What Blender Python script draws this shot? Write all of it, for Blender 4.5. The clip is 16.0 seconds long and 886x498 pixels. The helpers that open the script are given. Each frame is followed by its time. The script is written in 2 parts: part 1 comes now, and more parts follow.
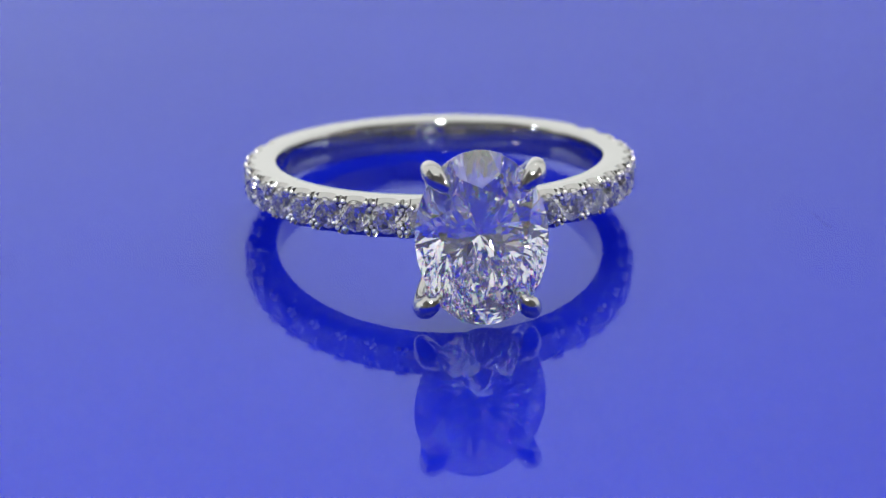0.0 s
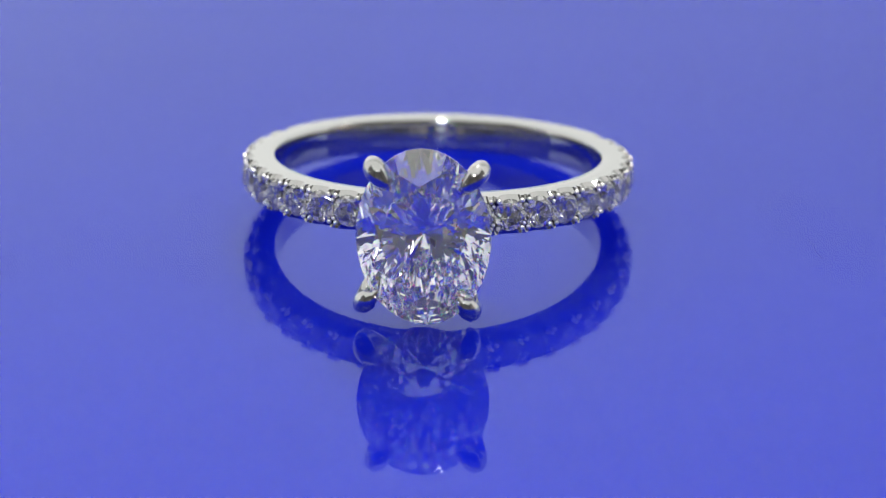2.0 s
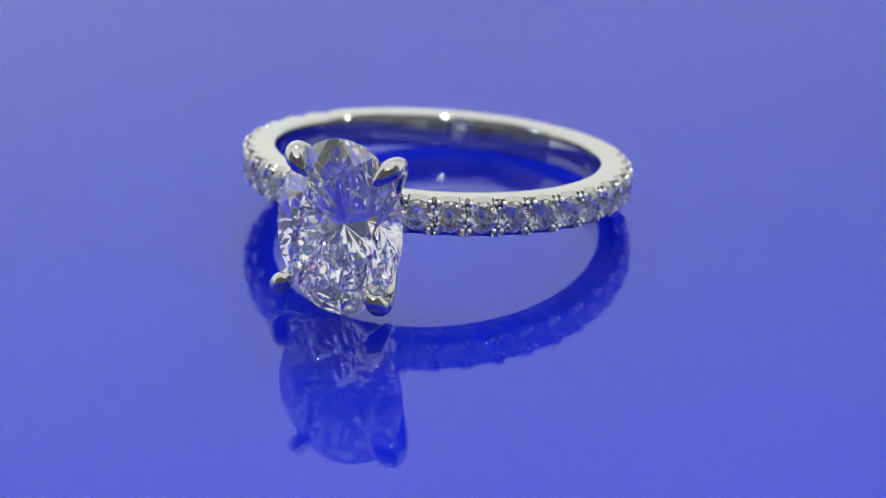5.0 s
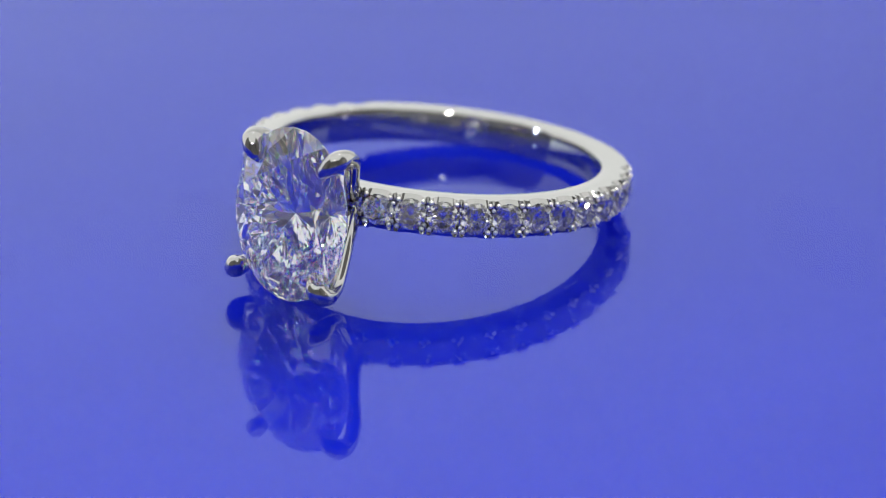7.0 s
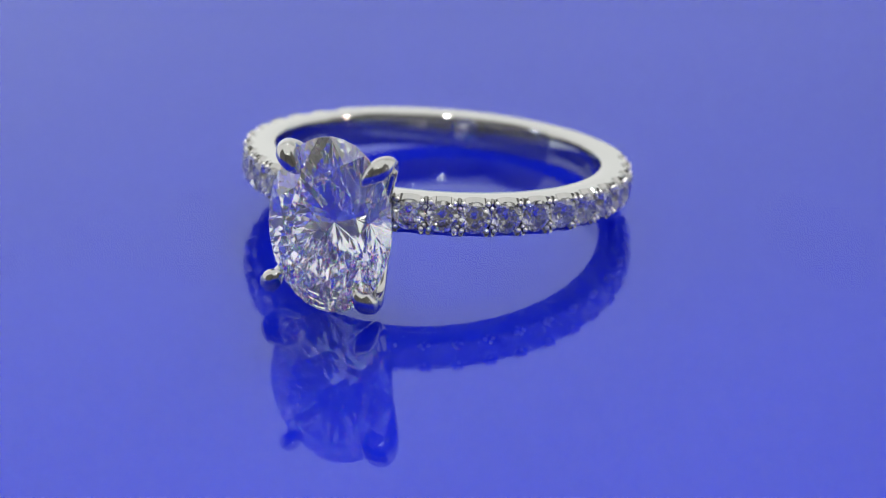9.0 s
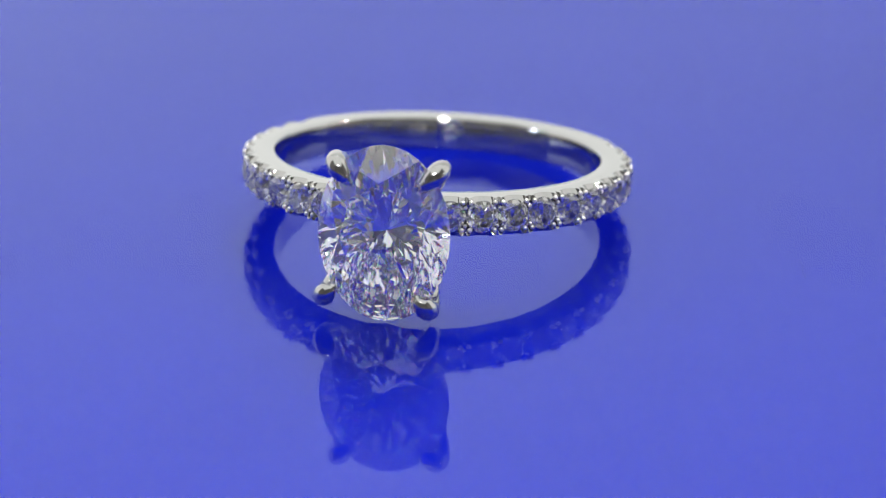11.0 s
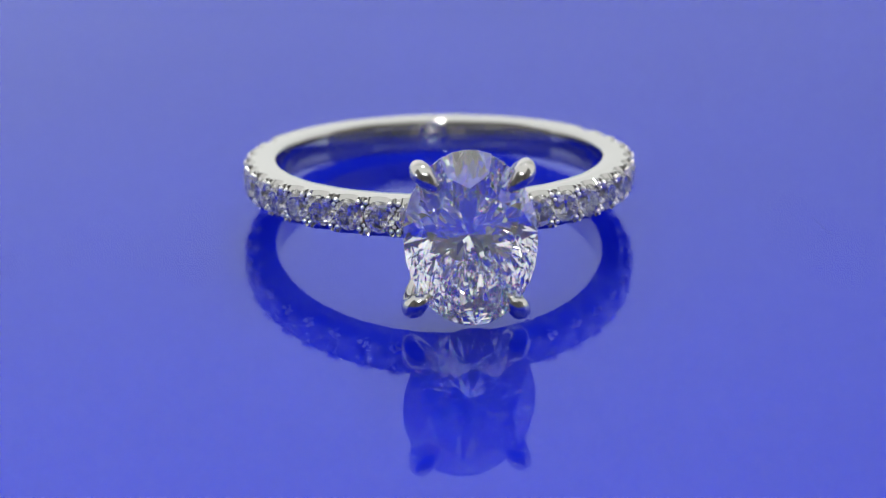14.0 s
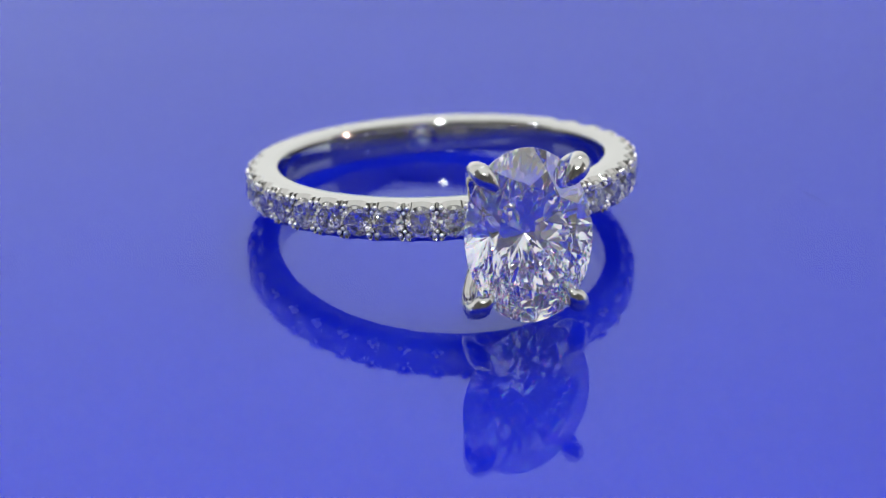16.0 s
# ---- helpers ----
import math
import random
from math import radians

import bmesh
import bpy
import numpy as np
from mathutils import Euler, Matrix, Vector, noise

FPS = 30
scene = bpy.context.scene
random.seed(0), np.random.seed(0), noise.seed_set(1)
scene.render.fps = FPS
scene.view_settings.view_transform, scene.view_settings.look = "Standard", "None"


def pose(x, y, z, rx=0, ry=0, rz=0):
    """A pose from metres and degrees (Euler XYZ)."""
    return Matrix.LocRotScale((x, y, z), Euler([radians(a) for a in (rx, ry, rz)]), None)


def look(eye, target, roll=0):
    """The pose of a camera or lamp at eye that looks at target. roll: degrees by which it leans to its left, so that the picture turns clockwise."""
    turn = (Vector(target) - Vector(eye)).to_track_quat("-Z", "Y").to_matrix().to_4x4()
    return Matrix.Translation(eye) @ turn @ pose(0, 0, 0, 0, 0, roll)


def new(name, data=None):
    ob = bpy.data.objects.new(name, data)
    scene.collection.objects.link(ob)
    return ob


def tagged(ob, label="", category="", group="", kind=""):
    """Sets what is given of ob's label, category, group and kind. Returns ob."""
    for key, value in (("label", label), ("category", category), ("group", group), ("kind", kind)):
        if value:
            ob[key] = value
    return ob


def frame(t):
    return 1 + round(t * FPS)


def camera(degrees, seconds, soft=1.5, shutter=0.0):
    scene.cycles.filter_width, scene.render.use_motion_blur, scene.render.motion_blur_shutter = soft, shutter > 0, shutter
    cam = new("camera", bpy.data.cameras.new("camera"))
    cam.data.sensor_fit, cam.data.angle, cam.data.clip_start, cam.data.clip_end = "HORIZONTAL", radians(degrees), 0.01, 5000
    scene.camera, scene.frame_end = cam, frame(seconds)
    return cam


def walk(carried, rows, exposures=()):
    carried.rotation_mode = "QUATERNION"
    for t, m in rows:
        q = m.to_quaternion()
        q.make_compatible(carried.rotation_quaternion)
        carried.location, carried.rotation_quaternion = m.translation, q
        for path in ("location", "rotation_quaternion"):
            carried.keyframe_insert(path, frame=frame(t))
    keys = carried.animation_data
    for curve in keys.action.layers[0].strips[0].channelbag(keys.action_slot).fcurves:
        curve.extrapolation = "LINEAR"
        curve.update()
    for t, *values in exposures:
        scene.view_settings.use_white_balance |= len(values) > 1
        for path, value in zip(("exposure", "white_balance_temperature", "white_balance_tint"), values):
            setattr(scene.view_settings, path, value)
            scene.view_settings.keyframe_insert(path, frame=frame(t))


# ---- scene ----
# A white-metal ring lies on a glossy blue acrylic turntable inside a small light tent.
# Lengths of the meshes are given in millimetres and scaled once, in mesh_of() and mm().
MM = 0.001


def mm(*v):
    return Vector(v) * MM


# ---------------------------------------------------------------- camera
cam = camera(12.0, 16.0, soft=0.95)
EYE = Matrix.Translation(mm(0.0, -199.13, 84.12)) @ pose(0, 0, 0, 90 - 23.411, 0, 0.239) @ pose(0, 0, 0, 0, 0, 0.345)
cam.data.dof.use_dof, cam.data.dof.focus_distance, cam.data.dof.aperture_fstop = True, 0.2055, 42.0
walk(cam, [(0.0, EYE), (16.0, EYE)])


def table_turn(t):
    """Degrees by which the turntable has turned at t seconds: one way, a short halt, back again."""
    rate, halt, back = -5.91, 7.077, 7.305
    if t < halt:
        return 9.2 + rate * t
    if t < back:
        return 9.2 + rate * halt
    return 9.2 + rate * (halt - (t - back))


TIMES = [0.0, 1.0, 2.0, 3.0, 4.0, 5.0, 6.0, 6.6, 6.9, 7.0333, 7.1, 7.2, 7.3, 7.3667, 7.5, 7.8, 8.5, 9.5, 10.5, 11.5, 12.5, 13.5, 14.5, 15.2, 16.0]

# ---------------------------------------------------------------- world and lamps
world = bpy.data.worlds.new("dark_room")
world.use_nodes = True
world.node_tree.nodes["Background"].inputs[0].default_value = (0.02, 0.02, 0.022, 1)
scene.world = world
CEILING_GLOW, BACK_GLOW, SIDE_GLOW = 0.95, 1.05, 0.98


def led(name, place, power, size=12.0, colour=(1, 0.97, 0.92)):
    """A small bright disc lamp hung in the tent, aimed at the ring."""
    data = bpy.data.lights.new(name, "AREA")
    data.shape, data.size, data.energy, data.color = "DISK", size * MM, power, colour
    ob = new(name, data)
    ob.matrix_world = look(Vector(place) * MM, mm(0, -4, 3))
    return ob


led("lamp_main", (-14, -340, 378), 1.5, 38)
# the high one behind is an added fill to even out the blue disc
led("fill_top", (60, 240, 560), 2.45, 32)
led("lamp_side", (-330, -95, 66), 0.32, 12, (0.72, 0.78, 1))
led("lamp_side", (330, -105, 66), 0.32, 12, (1, 0.78, 0.66))

# light must cross a cut stone many times before it leaves it
scene.cycles.max_bounces = scene.cycles.glossy_bounces = scene.cycles.transmission_bounces = 24

# ---------------------------------------------------------------- materials


def material(name):
    m = bpy.data.materials.new(name)
    m.use_nodes = True
    nt = m.node_tree
    nt.nodes.clear()
    out = nt.nodes.new("ShaderNodeOutputMaterial")
    return m, nt, out


def principled(nt, **values):
    n = nt.nodes.new("ShaderNodeBsdfPrincipled")
    for key, value in values.items():
        n.inputs[key.replace("_", " ")].default_value = value
    return n


def noise_ramp(nt, scale, low, high, detail=4.0, coords="Object"):
    """Object-space noise turned into a value between low and high."""
    tc = nt.nodes.new("ShaderNodeTexCoord")
    nz = nt.nodes.new("ShaderNodeTexNoise")
    nz.inputs["Scale"].default_value, nz.inputs["Detail"].default_value = scale, detail
    nt.links.new(tc.outputs[coords], nz.inputs["Vector"])
    mp = nt.nodes.new("ShaderNodeMapRange")
    mp.inputs["From Min"].default_value, mp.inputs["From Max"].default_value = 0.3, 0.7
    mp.inputs["To Min"].default_value, mp.inputs["To Max"].default_value = low, high
    nt.links.new(nz.outputs["Fac"], mp.inputs["Value"])
    return mp, nz


def make_metal(name, low, high, shade=0.575):
    m, nt, out = material(name)
    p = principled(nt, Base_Color=(shade, 0.992 * shade, 0.967 * shade, 1), Metallic=1.0)
    mp, nz = noise_ramp(nt, 900.0, low, high)
    nt.links.new(mp.outputs[0], p.inputs["Roughness"])
    b = nt.nodes.new("ShaderNodeBump")
    b.inputs["Strength"].default_value, b.inputs["Distance"].default_value = 0.04, 0.00003
    nt.links.new(nz.outputs["Fac"], b.inputs["Height"])
    nt.links.new(b.outputs[0], p.inputs["Normal"])
    nt.links.new(p.outputs[0], out.inputs[0])
    return m


def make_diamond(name, fire=0.0):
    """Clear colourless stone; a share of its light is split, as red, green and blue bend a little differently in it."""
    m, nt, out = material(name)

    def glass(colour, ior):
        g = nt.nodes.new("ShaderNodeBsdfGlass")
        g.inputs["Color"].default_value, g.inputs["Roughness"].default_value, g.inputs["IOR"].default_value = colour, 0.0, ior
        return g.outputs[0]

    def add(a, b):
        n = nt.nodes.new("ShaderNodeAddShader")
        nt.links.new(a, n.inputs[0])
        nt.links.new(b, n.inputs[1])
        return n.outputs[0]
    last = glass((1, 1, 1, 1), 2.42)
    if fire:
        split = add(add(glass((1, 0, 0, 1), 2.39), glass((0, 1, 0, 1), 2.42)), glass((0, 0, 1, 1), 2.46))
        mix = nt.nodes.new("ShaderNodeMixShader")
        mix.inputs[0].default_value = fire
        nt.links.new(last, mix.inputs[1])
        nt.links.new(split, mix.inputs[2])
        last = mix.outputs[0]
    nt.links.new(last, out.inputs[0])
    return m


def make_clear_sheet():
    """Thin clear acrylic: what it does not mirror it lets through."""
    m, nt, out = material("clear_acrylic_face")
    f = nt.nodes.new("ShaderNodeFresnel")
    f.inputs["IOR"].default_value = 1.50
    t = nt.nodes.new("ShaderNodeBsdfTransparent")
    g = nt.nodes.new("ShaderNodeBsdfGlossy")
    g.inputs["Roughness"].default_value = 0.0
    g.inputs["Color"].default_value = (0.90, 1.0, 0.96, 1)
    mix = nt.nodes.new("ShaderNodeMixShader")
    nt.links.new(f.outputs[0], mix.inputs[0])
    nt.links.new(t.outputs[0], mix.inputs[1])
    nt.links.new(g.outputs[0], mix.inputs[2])
    nt.links.new(mix.outputs[0], out.inputs[0])
    return m


def make_blue():
    m, nt, out = material("blue_acrylic")
    p = principled(nt, Roughness=0.05, IOR=1.04, Subsurface_Weight=1.0, Subsurface_Radius=(1, 1, 1), Subsurface_Scale=0.030)
    hue = nt.nodes.new("ShaderNodeMixRGB")
    hue.inputs[1].default_value, hue.inputs[2].default_value = (0.004, 0.011, 0.405, 1), (0.006, 0.014, 0.43, 1)
    mp, nz = noise_ramp(nt, 60.0, 0.0, 1.0)
    nt.links.new(mp.outputs[0], hue.inputs[0])
    nt.links.new(hue.outputs[0], p.inputs["Base Color"])
    nt.links.new(p.outputs[0], out.inputs[0])
    return m


def make_glow(name, colour, strength, streak=0.06, hot=None):
    """Translucent tent cloth whose own glow stands in for lamps outside, a little unevenly."""
    m, nt, out = material(name)
    e = nt.nodes.new("ShaderNodeEmission")
    e.inputs["Color"].default_value = colour
    mp, nz = noise_ramp(nt, 6.0, strength * (1 - streak), strength * (1 + streak), 2.0)
    if hot:
        # the glow is painted strongest round one point and fades away from it
        tc = nt.nodes.new("ShaderNodeTexCoord")
        far = nt.nodes.new("ShaderNodeVectorMath")
        far.operation = "DISTANCE"
        far.inputs[1].default_value = hot
        nt.links.new(tc.outputs["Object"], far.inputs[0])
        fall = nt.nodes.new("ShaderNodeMapRange")
        fall.inputs["From Min"].default_value, fall.inputs["From Max"].default_value = 0.0, 0.5
        fall.inputs["To Min"].default_value, fall.inputs["To Max"].default_value = 1.20, 0.62
        nt.links.new(far.outputs["Value"], fall.inputs["Value"])
        mul = nt.nodes.new("ShaderNodeMath")
        mul.operation = "MULTIPLY"
        nt.links.new(mp.outputs[0], mul.inputs[0])
        nt.links.new(fall.outputs[0], mul.inputs[1])
        nt.links.new(mul.outputs[0], e.inputs["Strength"])
    else:
        nt.links.new(mp.outputs[0], e.inputs["Strength"])
    nt.links.new(e.outputs[0], out.inputs[0])
    return m


def make_plain(name, colour, rough=0.8, grain=300.0):
    m, nt, out = material(name)
    p = principled(nt, Base_Color=(*colour, 1), Roughness=rough)
    mp, nz = noise_ramp(nt, grain, 0.55, 1.25)
    mul = nt.nodes.new("ShaderNodeMixRGB")
    mul.blend_type = "MULTIPLY"
    mul.inputs[0].default_value, mul.inputs[1].default_value = 1.0, (*colour, 1)
    nt.links.new(mp.outputs[0], mul.inputs[2])
    nt.links.new(mul.outputs[0], p.inputs["Base Color"])
    nt.links.new(p.outputs[0], out.inputs[0])
    return m


# the bead metal is paler than the band: its glints are in the colour
METAL, BEAD_METAL = make_metal("polished_white_metal", 0.03, 0.08), make_metal("glinting_bead_metal", 0.30, 0.38, 0.78)
DIAMOND, SIDE_DIAMOND = make_diamond("clear_diamond", 0.015), make_diamond("small_clear_diamond")
CLEAR, BLUE = make_clear_sheet(), make_blue()
# these cloths give off the light themselves; no lamps stand behind them
CLOTH_TOP = make_glow("glow_tent_cloth_top", (0.98, 1, 0.97, 1), CEILING_GLOW)
CLOTH_BACK = make_glow("glow_tent_cloth_back", (0.98, 1, 0.98, 1), BACK_GLOW, hot=(-0.18, 0.41, 0.12))
CLOTH_SIDE = make_glow("glow_tent_cloth_side", (1, 1, 0.98, 1), SIDE_GLOW)
# for unseen panels that stand in for the unlit room round the camera
ROOM_DARK = make_plain("unlit_room_panel", (0.16, 0.157, 0.155), 0.85, 40.0)
# brown of the added panels that show as patches mirrored in the band
PANEL_BROWN = make_plain("brown_patch_panel", (0.42, 0.39, 0.36), 0.8, 12.0)
TABLE = make_plain("grey_tabletop", (0.35, 0.35, 0.36), 0.5)
LINT = make_plain("grey_lint", (0.035, 0.035, 0.05), 1.0)

# ---------------------------------------------------------------- mesh tools


def mesh_of(name, bm, mat, smooth=None):
    """A mesh from a bmesh in millimetres. smooth: None flat, else degrees past which an edge stays sharp."""
    bm.normal_update()
    for v in bm.verts:
        v.co *= MM
    if smooth is not None:
        for f in bm.faces:
            f.smooth = True
        for e in bm.edges:
            if len(e.link_faces) == 2 and e.calc_face_angle(0) > radians(smooth):
                e.smooth = False
    me = bpy.data.meshes.new(name)
    bm.to_mesh(me)
    bm.free()
    me.materials.append(mat)
    return me


def part(name, bm, mat, parent, label="", smooth=None):
    ob = new(name, mesh_of(name, bm, mat, smooth))
    ob.parent = parent
    if label:
        tagged(ob, label)
    return ob


def box_bm(x0, y0, z0, x1, y1, z1, bevel=0.0):
    bm = bmesh.new()
    bmesh.ops.create_cube(bm, size=1)
    for v in bm.verts:
        v.co = Vector(((x0 + x1) / 2 + v.co.x * (x1 - x0), (y0 + y1) / 2 + v.co.y * (y1 - y0), (z0 + z1) / 2 + v.co.z * (z1 - z0)))
    if bevel:
        bmesh.ops.bevel(bm, geom=bm.edges[:], offset=bevel, segments=2, affect="EDGES")
    return bm


def rings_bm(rings, close_u=True, close_v=False, caps=True):
    """Skin a list of equally long loops of points."""
    bm = bmesh.new()
    rows = [[bm.verts.new(p) for p in r] for r in rings]
    n = len(rows[0])
    pairs = list(zip(rows, rows[1:])) + ([(rows[-1], rows[0])] if close_v else [])
    for a, b in pairs:
        for i in range(n if close_u else n - 1):
            bm.faces.new((a[i], a[(i + 1) % n], b[(i + 1) % n], b[i]))
    if caps and not close_v:
        bm.faces.new(rows[0][::-1])
        bm.faces.new(rows[-1])
    bmesh.ops.recalc_face_normals(bm, faces=bm.faces[:])
    return bm


def smooth_path(points, steps):
    """Catmull-Rom through (x, y, z, radius) rows."""
    pts = [Vector(p) for p in points]
    pts = [2 * pts[0] - pts[1]] + pts + [2 * pts[-1] - pts[-2]]
    out = []
    for i in range(1, len(pts) - 2):
        a, b, c, d = pts[i - 1:i + 3]
        for k in range(steps):
            t = k / steps
            out.append(0.5 * (2 * b + (c - a) * t + (2 * a - 5 * b + 4 * c - d) * t * t + (3 * b - a - 3 * c + d) * t ** 3))
    out.append(pts[-2])
    return out


def tube_bm(points, steps=6, sides=16, round_end=True):
    """A round bar along points of (x, y, z, radius); its last end is rounded like a bead."""
    path = smooth_path(points, steps)
    if round_end:
        end, before = path[-1], path[-2]
        way = (end.xyz - before.xyz).normalized()
        r = end.w
        for k in range(1, 6):
            a = k / 5 * math.pi / 2
            p = end.xyz + way * r * math.sin(a)
            path.append(Vector((*p, max(r * math.cos(a), r * 0.03))))
    rings, side = [], None
    for i, p in enumerate(path):
        way = (path[min(i + 1, len(path) - 1)].xyz - path[max(i - 1, 0)].xyz).normalized()
        if side is None:
            side = way.orthogonal().normalized()
        side = (side - way * side.dot(way)).normalized()
        up = way.cross(side)
        rings.append([p.xyz + (side * math.cos(2 * math.pi * k / sides) + up * math.sin(2 * math.pi * k / sides)) * p.w for k in range(sides)])
    return rings_bm(rings)


# ---------------------------------------------------------------- tent and table
def build_tent():
    def wall(name, b, mat, label):
        ob = new(name, mesh_of(name, box_bm(*b), mat))
        return tagged(ob, label, kind="structure")
    wall("ceiling", (-420, -500, 620, 420, 420, 632), CLOTH_TOP, "white translucent tent cloth that glows of itself")
    wall("ceiling_front", (-420, -620, 620, 420, -500, 632), ROOM_DARK, "dark panel in place of the unlit room over the camera")
    wall("wall_back", (-420, 408, -60, 420, 420, 620), CLOTH_BACK, "white translucent tent cloth behind the turntable")
    for name, x0, x1 in (("west", -432, -420), ("east", 420, 432)):
        wall("wall_" + name, (x0, -20, -60, x1, 420, 620), CLOTH_SIDE, "white translucent tent cloth side panel")
        wall("wall_" + name + "_front", (x0, -620, -60, x1, -20, 620), ROOM_DARK, "dark panel in place of the unlit room beside the camera")
    wall("wall_front", (-420, -632, 70, 420, -620, 620), ROOM_DARK, "dark panel in place of the unlit room behind the camera")
    # added panels that the band mirrors as brown patches, dark where the lens stands
    patches = ((-420, -205, ROOM_DARK), (-205, -85, PANEL_BROWN), (-85, 95, ROOM_DARK), (95, 240, PANEL_BROWN), (240, 420, ROOM_DARK))
    for k, (x0, x1, mat) in enumerate(patches):
        wall("wall_patch_%d" % (k + 1), (x0, -632, -60, x1, -620, 70), mat, "added low panel that the band mirrors as a patch")
    wall("floor", (-432, -632, -72, 432, 420, -60), TABLE, "grey tabletop under the turntable")


build_tent()


def disc_bm(radius, z0, z1, bevel, n=160):
    rings = []
    for r, z in ((radius - bevel, z0), (radius, z0 + bevel), (radius, z1 - bevel), (radius - bevel, z1)):
        rings.append([(r * math.cos(2 * math.pi * k / n), r * math.sin(2 * math.pi * k / n), z) for k in range(n)])
    return rings_bm(rings)


def build_turntable():
    thing = tagged(new("turntable"), "round glossy deep blue acrylic turntable turning slowly", "turntable")
    part("base", disc_bm(70, -60, -12, 3), TABLE, thing, "grey round turntable foot")
    part("blue_disc", disc_bm(110, -12, -0.9, 0.4), BLUE, thing, "deep blue acrylic disc")
    rim = [[(r * math.cos(2 * math.pi * k / 160), r * math.sin(2 * math.pi * k / 160), z) for k in range(160)] for r, z in ((110, -0.88), (110, -0.1), (109.9, 0))]
    bm = rings_bm(rim, caps=False)
    bmesh.ops.edgeloop_fill(bm, edges=[e for e in bm.edges if e.is_boundary and all(v.co.z > -0.05 for v in e.verts)])
    bmesh.ops.recalc_face_normals(bm, faces=bm.faces[:])
    part("clear_face", bm, CLEAR, thing, "clear mirror-smooth top face")
    # a lint fibre and a few scuffs and dust specks on the face
    part("lint_fibre", tube_bm([(18.42, -4.86, 0.012, 0.008), (18.16, -4.1, 0.014, 0.009), (18.06, -3.4, 0.014, 0.009), (17.82, -2.64, 0.012, 0.006)], 5, 6), LINT, thing, "short dark lint fibre")
    specks = [(8.7, -21.5, 0.035), (8.2, -21.75, 0.025), (9.25, -21.35, 0.02), (4.65, -25.0, 0.06), (-14.9, -28.9, 0.07), (-5.3, -30.6, 0.06), (7.9, 12.2, 0.05), (12.3, -0.8, 0.05), (15.2, 14.2, 0.05)]
    for x, y, r in specks:
        bm = bmesh.new()
        bmesh.ops.create_icosphere(bm, subdivisions=1, radius=1)
        for v in bm.verts:
            v.co = Vector((x + v.co.x * r * random.uniform(0.8, 1.8), y + v.co.y * r * random.uniform(0.7, 1.3), 0.004 + (v.co.z + 1) * 0.012))
        part("dust_speck", bm, LINT, thing)
    return thing


turntable = build_turntable()

# ---------------------------------------------------------------- the ring
# Ring space: z along the finger hole, the head on the -y side.
INNER, HALF = 8.25, 0.95
PITCH, FIRST, COUNT = 9.65, 14.55, 12
TILT = Matrix.Translation(mm(-1.096, -0.367, 2.412)) @ Matrix.Rotation(radians(-8.8), 4, "X")


def polar(az, r, z=0.0):
    """A point at az degrees round from the head, r from the ring's axis."""
    a = radians(az)
    return Vector((r * math.sin(a), -r * math.cos(a), z))


def taper(az):
    """How much lower the upper face lies round at the back than at the head."""
    return 0.09 * (1 - math.cos(radians(az)))


def band_bm():
    """The band: over each small stone a scallop is cut into both faces, with a narrow notch between two beads."""
    steps = 2160
    rings = []
    last = FIRST + PITCH * (COUNT - 0.5)
    for k in range(steps):
        az = (k + 0.5) / steps * 360 - 180
        a = abs(az)
        u = (a - FIRST) / PITCH
        near = abs(u - round(u)) * 2
        set_in = a > FIRST - PITCH / 2 and a < last
        fade = min(max((last - a) / 1.2, 0.0), 1.0) if set_in else 0.0
        deep = min(max((last + 12 - a) / 14.0, 0.0), 1.0)
        scallop = math.sqrt(max(0.0, 1 - (near / 0.70) ** 2))
        notch = max(0.0, (near - 0.88) / 0.12)
        cut = fade * max(scallop, 0.62 * notch)
        floor_r = 9.80 - fade * (0.74 - 0.68 * near ** 5)

        def half(tip, top, bevel):
            rim_r = tip - bevel - (0.46 - bevel) * cut
            mid_r, mid_z = rim_r + 0.03 + 0.13 * cut, top - 0.05 - 0.11 * cut
            cut_r, cut_z = tip - 0.07 * cut, top - 0.10 - 0.30 * cut
            return [(INNER + 0.016, 0.45), (INNER + 0.045, HALF - 0.16), (INNER + 0.065, HALF - 0.07), (INNER + 0.10, HALF - 0.018), (INNER + 0.16, HALF),
                    (9.02, 0.5 * (HALF + top)), (rim_r, top), (mid_r, mid_z), (cut_r, cut_z), (0.4 * cut_r + 0.6 * floor_r, 0.50 + 0.2 * (1 - fade)), (floor_r, 0.30)]
        prof = [(r, -z) for r, z in half(9.64, HALF + 0.14 * deep, 0.06 + 0.20 * fade)[::-1]] + [(INNER, 0.0)]
        low = 1 - taper(az) / HALF
        prof += [(r, z * low) for r, z in half(9.80, HALF, 0.06)]
        rings.append([polar(az, r, z) for r, z in prof])
    return rings_bm(rings, close_v=True)


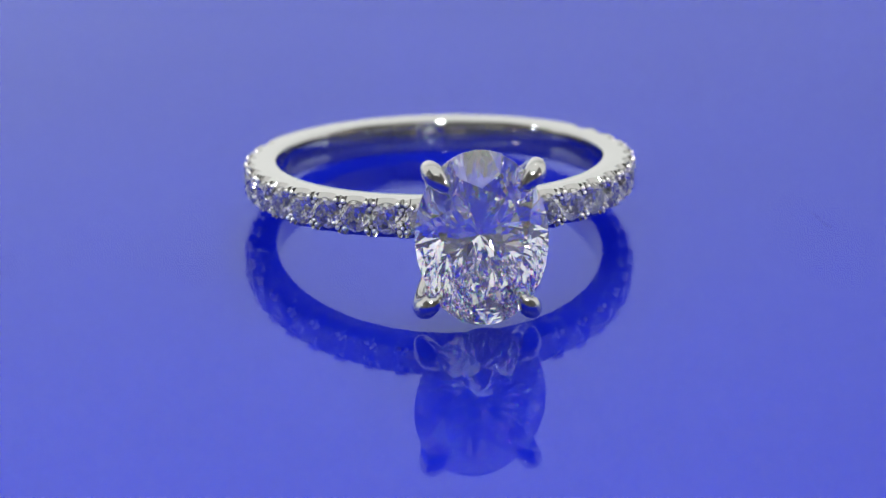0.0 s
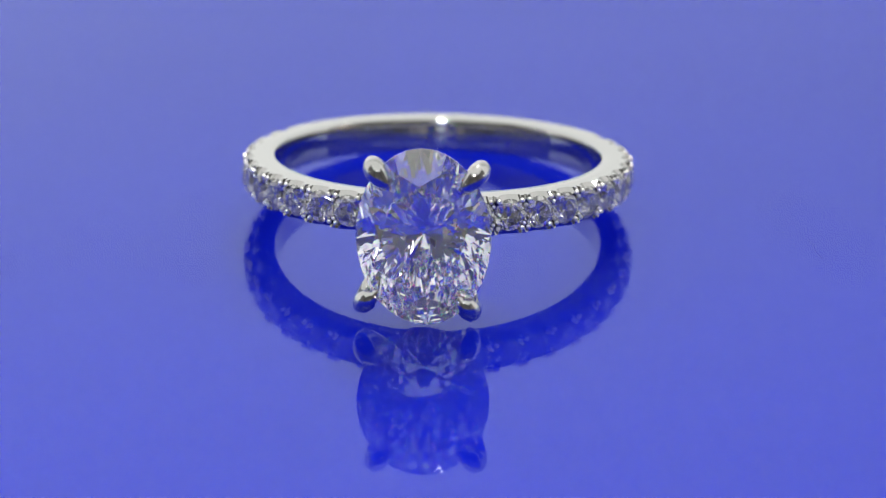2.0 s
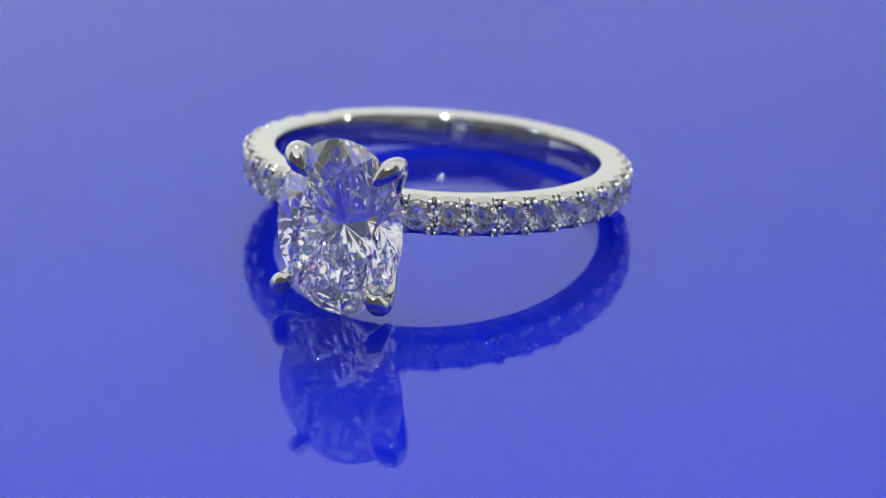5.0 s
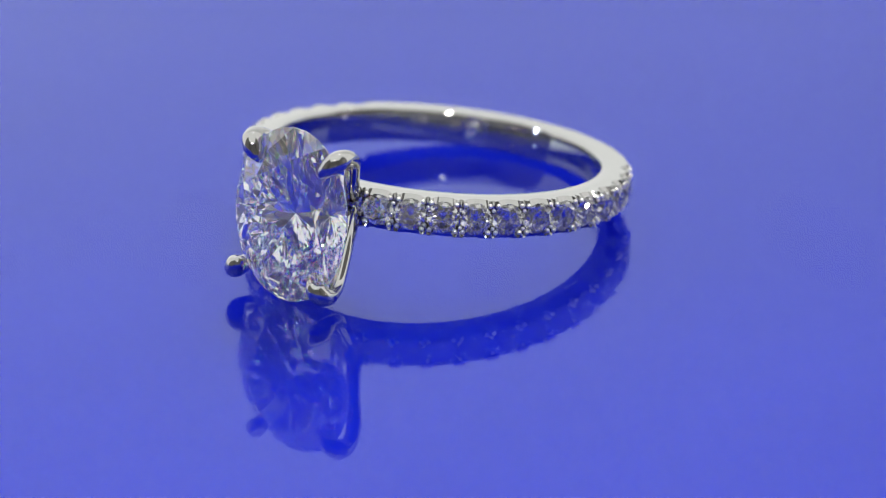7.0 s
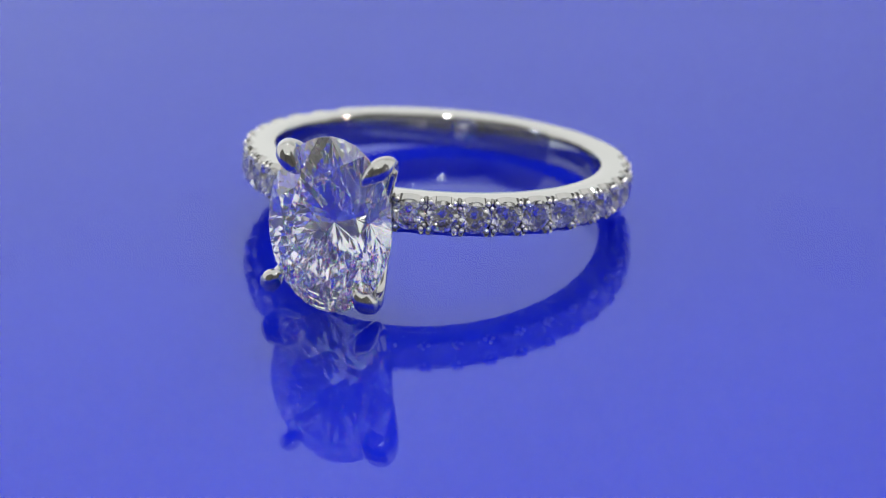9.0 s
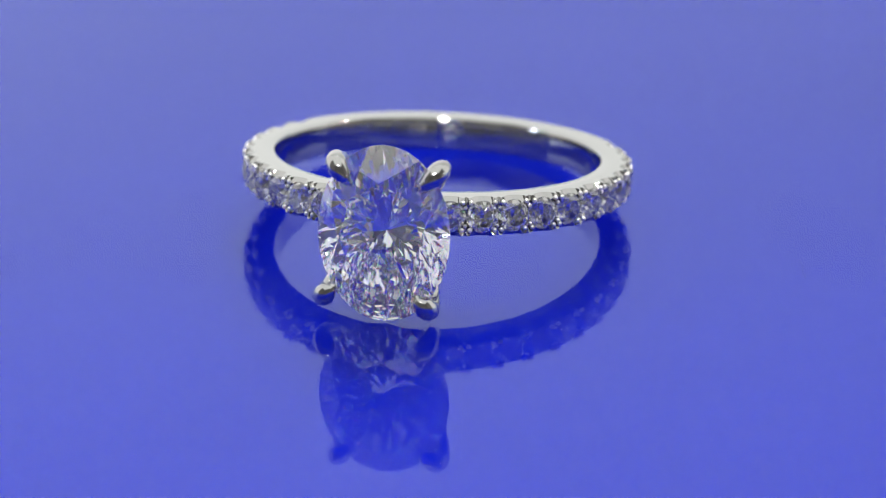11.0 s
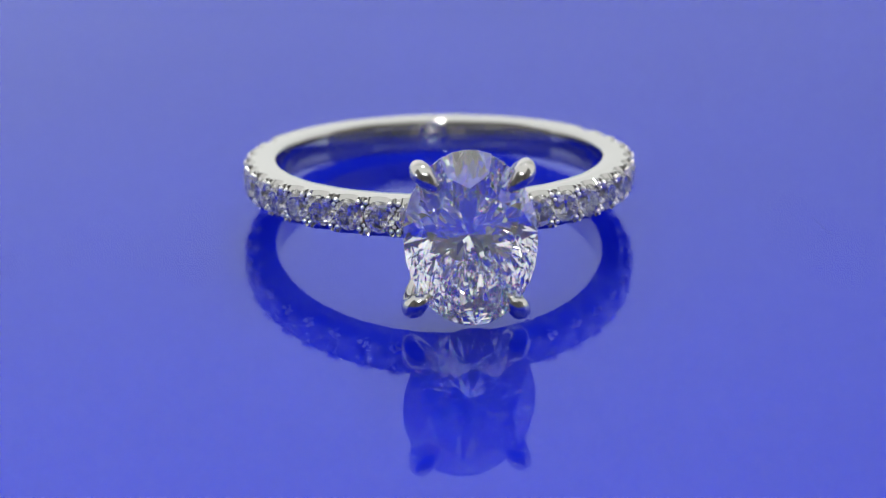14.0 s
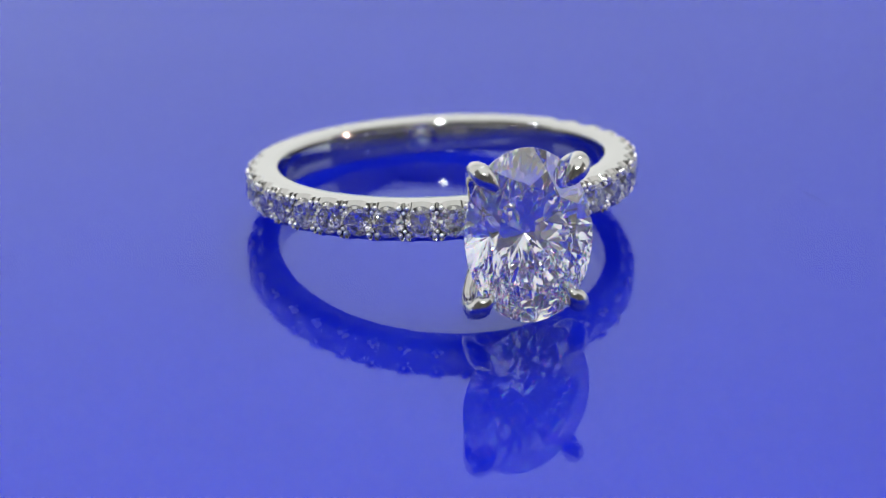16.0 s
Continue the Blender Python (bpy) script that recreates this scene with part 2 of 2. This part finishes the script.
def brilliant_bm(rx, ry, crown, pavilion, table=0.57, girdle=0.05, fine=4, star=0.76, low=0.24, belly=0.0, broken=0.0, seed=3):
    """A brilliant cut, table towards +z, girdle in the plane z = 0; rx and ry stretch it to an oval."""
    bm = bmesh.new()
    def at(deg, r, z):
        a = radians(deg)
        return bm.verts.new((rx * r * math.cos(a), ry * r * math.sin(a), z))
    c = math.cos(radians(22.5))
    n = 8
    rng = random.Random(seed)
    tab = [at(45 * i, table, crown) for i in range(n)]
    sta = [at(45 * i + 22.5, star, crown * (1 - star * c) / (1 - table)) for i in range(n)]
    g1 = [at(45 * k / fine, 1, girdle / 2) for k in range(n * fine)]
    g0 = [at(45 * k / fine, 1, -girdle / 2) for k in range(n * fine)]
    lo = [at(45 * i + 22.5, low, -pavilion * (1 - low * c)) for i in range(n)]
    cul = bm.verts.new((0, 0, -pavilion))
    bm.faces.new(tab)
    half = fine // 2
    m = n * fine
    for i in range(n):
        j = (i + 1) % n
        bm.faces.new((tab[i], sta[i], tab[j]))
        bm.faces.new((tab[j], sta[i], g1[j * fine % m], sta[j]))
        if belly:
            # each pavilion main is broken into four by a low peak
            a = radians(45 * j)
            out = 0.42 + (rng.uniform(-0.07, 0.07) if broken else 0.0)
            peak = bm.verts.new((rx * out * math.cos(a), ry * out * math.sin(a), -pavilion * (1 - out) - belly))
            bm.faces.new((cul, lo[j], peak))
            bm.faces.new((lo[i], cul, peak))
            wide = peak
            if broken:
                # and its outer half once more, nearer to the girdle
                far = 0.70 + rng.uniform(-0.06, 0.06)
                wide = bm.verts.new((rx * far * math.cos(a), ry * far * math.sin(a), -pavilion * (1 - far) - broken * rng.uniform(1.0, 1.5)))
                bm.faces.new((peak, lo[j], wide))
                bm.faces.new((lo[i], peak, wide))
            bm.faces.new((lo[j], g0[j * fine % m], wide))
            bm.faces.new((g0[j * fine % m], lo[i], wide))
        else:
            bm.faces.new((cul, lo[j], g0[j * fine % m], lo[i]))
        first, mid, lastk = i * fine, i * fine + half, (i + 1) * fine
        for a, b in ((first, mid), (mid, lastk)):
            bm.faces.new([sta[i]] + [g1[k % m] for k in range(a, b + 1)])
            if broken:
                # each lower half is broken into a fan by a shallow peak
                edge = [g0[k % m] for k in range(b, a - 1, -1)]
                s, mid_edge = rng.uniform(0.42, 0.62), edge[len(edge) // 2].co
                spot = lo[i].co.lerp(0.5 * (mid_edge + 0.5 * (edge[0].co + edge[-1].co)), s)
                way = Vector((spot.x / rx ** 2, spot.y / ry ** 2, -0.9 / pavilion)).normalized()
                peak = bm.verts.new(spot + way * broken * rng.uniform(0.6, 1.4))
                loop = [lo[i]] + edge
                for q in range(len(loop)):
                    bm.faces.new((loop[q], loop[(q + 1) % len(loop)], peak))
            else:
                bm.faces.new([lo[i]] + [g0[k % m] for k in range(b, a - 1, -1)])
    for k in range(m):
        bm.faces.new((g0[k], g0[(k + 1) % m], g1[(k + 1) % m], g1[k]))
    bmesh.ops.recalc_face_normals(bm, faces=bm.faces[:])
    return bm


def facing_out(az, r, z=0.0, tip=0.0):
    """A pose with +z pointing out of the ring at az."""
    return Matrix.Translation(polar(az, r, z) * MM) @ Matrix.Rotation(radians(az), 4, "Z") @ Matrix.Rotation(radians(90 + tip), 4, "X")


STONE_Y, STONE_RX, STONE_RY = 13.35, 3.25, 4.35
STONE_SPIN = 3.0


def build_ring():
    ring = tagged(new("diamond_ring"), "white metal ring with oval diamond and pave band", "ring")
    band = part("band", band_bm(), METAL, ring, "polished white metal band with scalloped edges", smooth=36)

    stone = part("centre_stone", brilliant_bm(STONE_RX, STONE_RY, 1.0, 3.1, table=0.62, girdle=0.10, fine=4, star=0.80, low=0.30, belly=0.07, broken=0.05), DIAMOND, ring, "clear oval brilliant-cut diamond")
    stone.matrix_basis = facing_out(0, STONE_Y, -0.08) @ Matrix.Rotation(radians(STONE_SPIN), 4, "Z")

    head = part("head", tube_bm([(0.85 * math.cos(2 * math.pi * k / 24), -10.0, 1.0 * math.sin(2 * math.pi * k / 24), 0.24) for k in range(25)], 2, 12, False), METAL, ring, "polished collar that carries the claws", smooth=50)
    claws = ((-2.24, 13.49, 3.16), (2.46, 13.51, 3.07), (-2.67, 13.63, -3.18), (2.17, 13.50, -3.45))
    for x, y, z in claws:
        sx, sz = (1 if x > 0 else -1), (1 if z > 0 else -1)
        tip = 0.78 if sz > 0 else 0.85
        path = [(sx * 1.10, -9.5, sz * 0.45, 0.42), (sx * 1.75, -10.9, sz * 1.5, 0.40), (x * 1.0, -12.1, z * 0.92, 0.40),
                (x * 1.10, -13.0, z * 1.06, 0.43), (x * 1.07, -13.6, z * 1.05, 0.52), (x * 0.98, -13.92, z * 0.97, 0.50), (x * (tip + 0.06), -14.02, z * (tip + 0.07), 0.36), (x * tip, -14.0, z * (tip + 0.02), 0.22)]
        part("claw", tube_bm(path, 6, 18), METAL, head, "rounded polished claw", smooth=60)

    small = mesh_of("side_stone", brilliant_bm(0.80, 0.80, 0.26, 0.72, table=0.64, girdle=0.03, fine=4, star=0.83, low=0.28, belly=0.015), SIDE_DIAMOND)
    bm = bmesh.new()
    bmesh.ops.create_icosphere(bm, subdivisions=2, radius=0.125)
    bead_mesh = mesh_of("bead", bm, BEAD_METAL, 80)
    for side in (-1, 1):
        for k in range(COUNT):
            ob = new("side_stone", small)
            ob.parent = ring
            ob.matrix_basis = facing_out(side * (FIRST + k * PITCH) + random.uniform(-0.15, 0.15), 9.69, -taper(FIRST + k * PITCH) / 2 - 0.02, random.uniform(-4, 4)) @ Matrix.Rotation(random.uniform(0, 0.78), 4, "Z")
        for k in range(COUNT + 1):
            for dz in (-1, 1):
                for da in (-1.2, 1.2):
                    if k == 0 and da < 0:
                        continue
                    az = FIRST + (k - 0.5) * PITCH + da + random.uniform(-0.15, 0.15)
                    ob = new("bead", bead_mesh)
                    ob.parent = band
                    ob.matrix_basis = Matrix.Translation(polar(side * az, 9.83 if dz > 0 else 9.75, 0.72 - taper(az) if dz > 0 else -0.68) * MM)
            if k:
                for z in (-0.47, 0.45):
                    az = FIRST + (k - 0.5) * PITCH + random.uniform(-0.3, 0.3)
                    ob = new("bead", bead_mesh)
                    ob.parent = band
                    ob.matrix_basis = Matrix.Translation(polar(side * az, 9.76, z - taper(az) / 2) * MM) @ Matrix.Scale(0.8, 4)
    return ring


ring = build_ring()

# ---------------------------------------------------------------- what moves


def motions():
    walk(turntable, [(t, pose(0, 0, 0, 0, 0, table_turn(t))) for t in TIMES])
    walk(ring, [(t, pose(0, 0, 0, 0, 0, table_turn(t)) @ TILT) for t in TIMES])


motions()
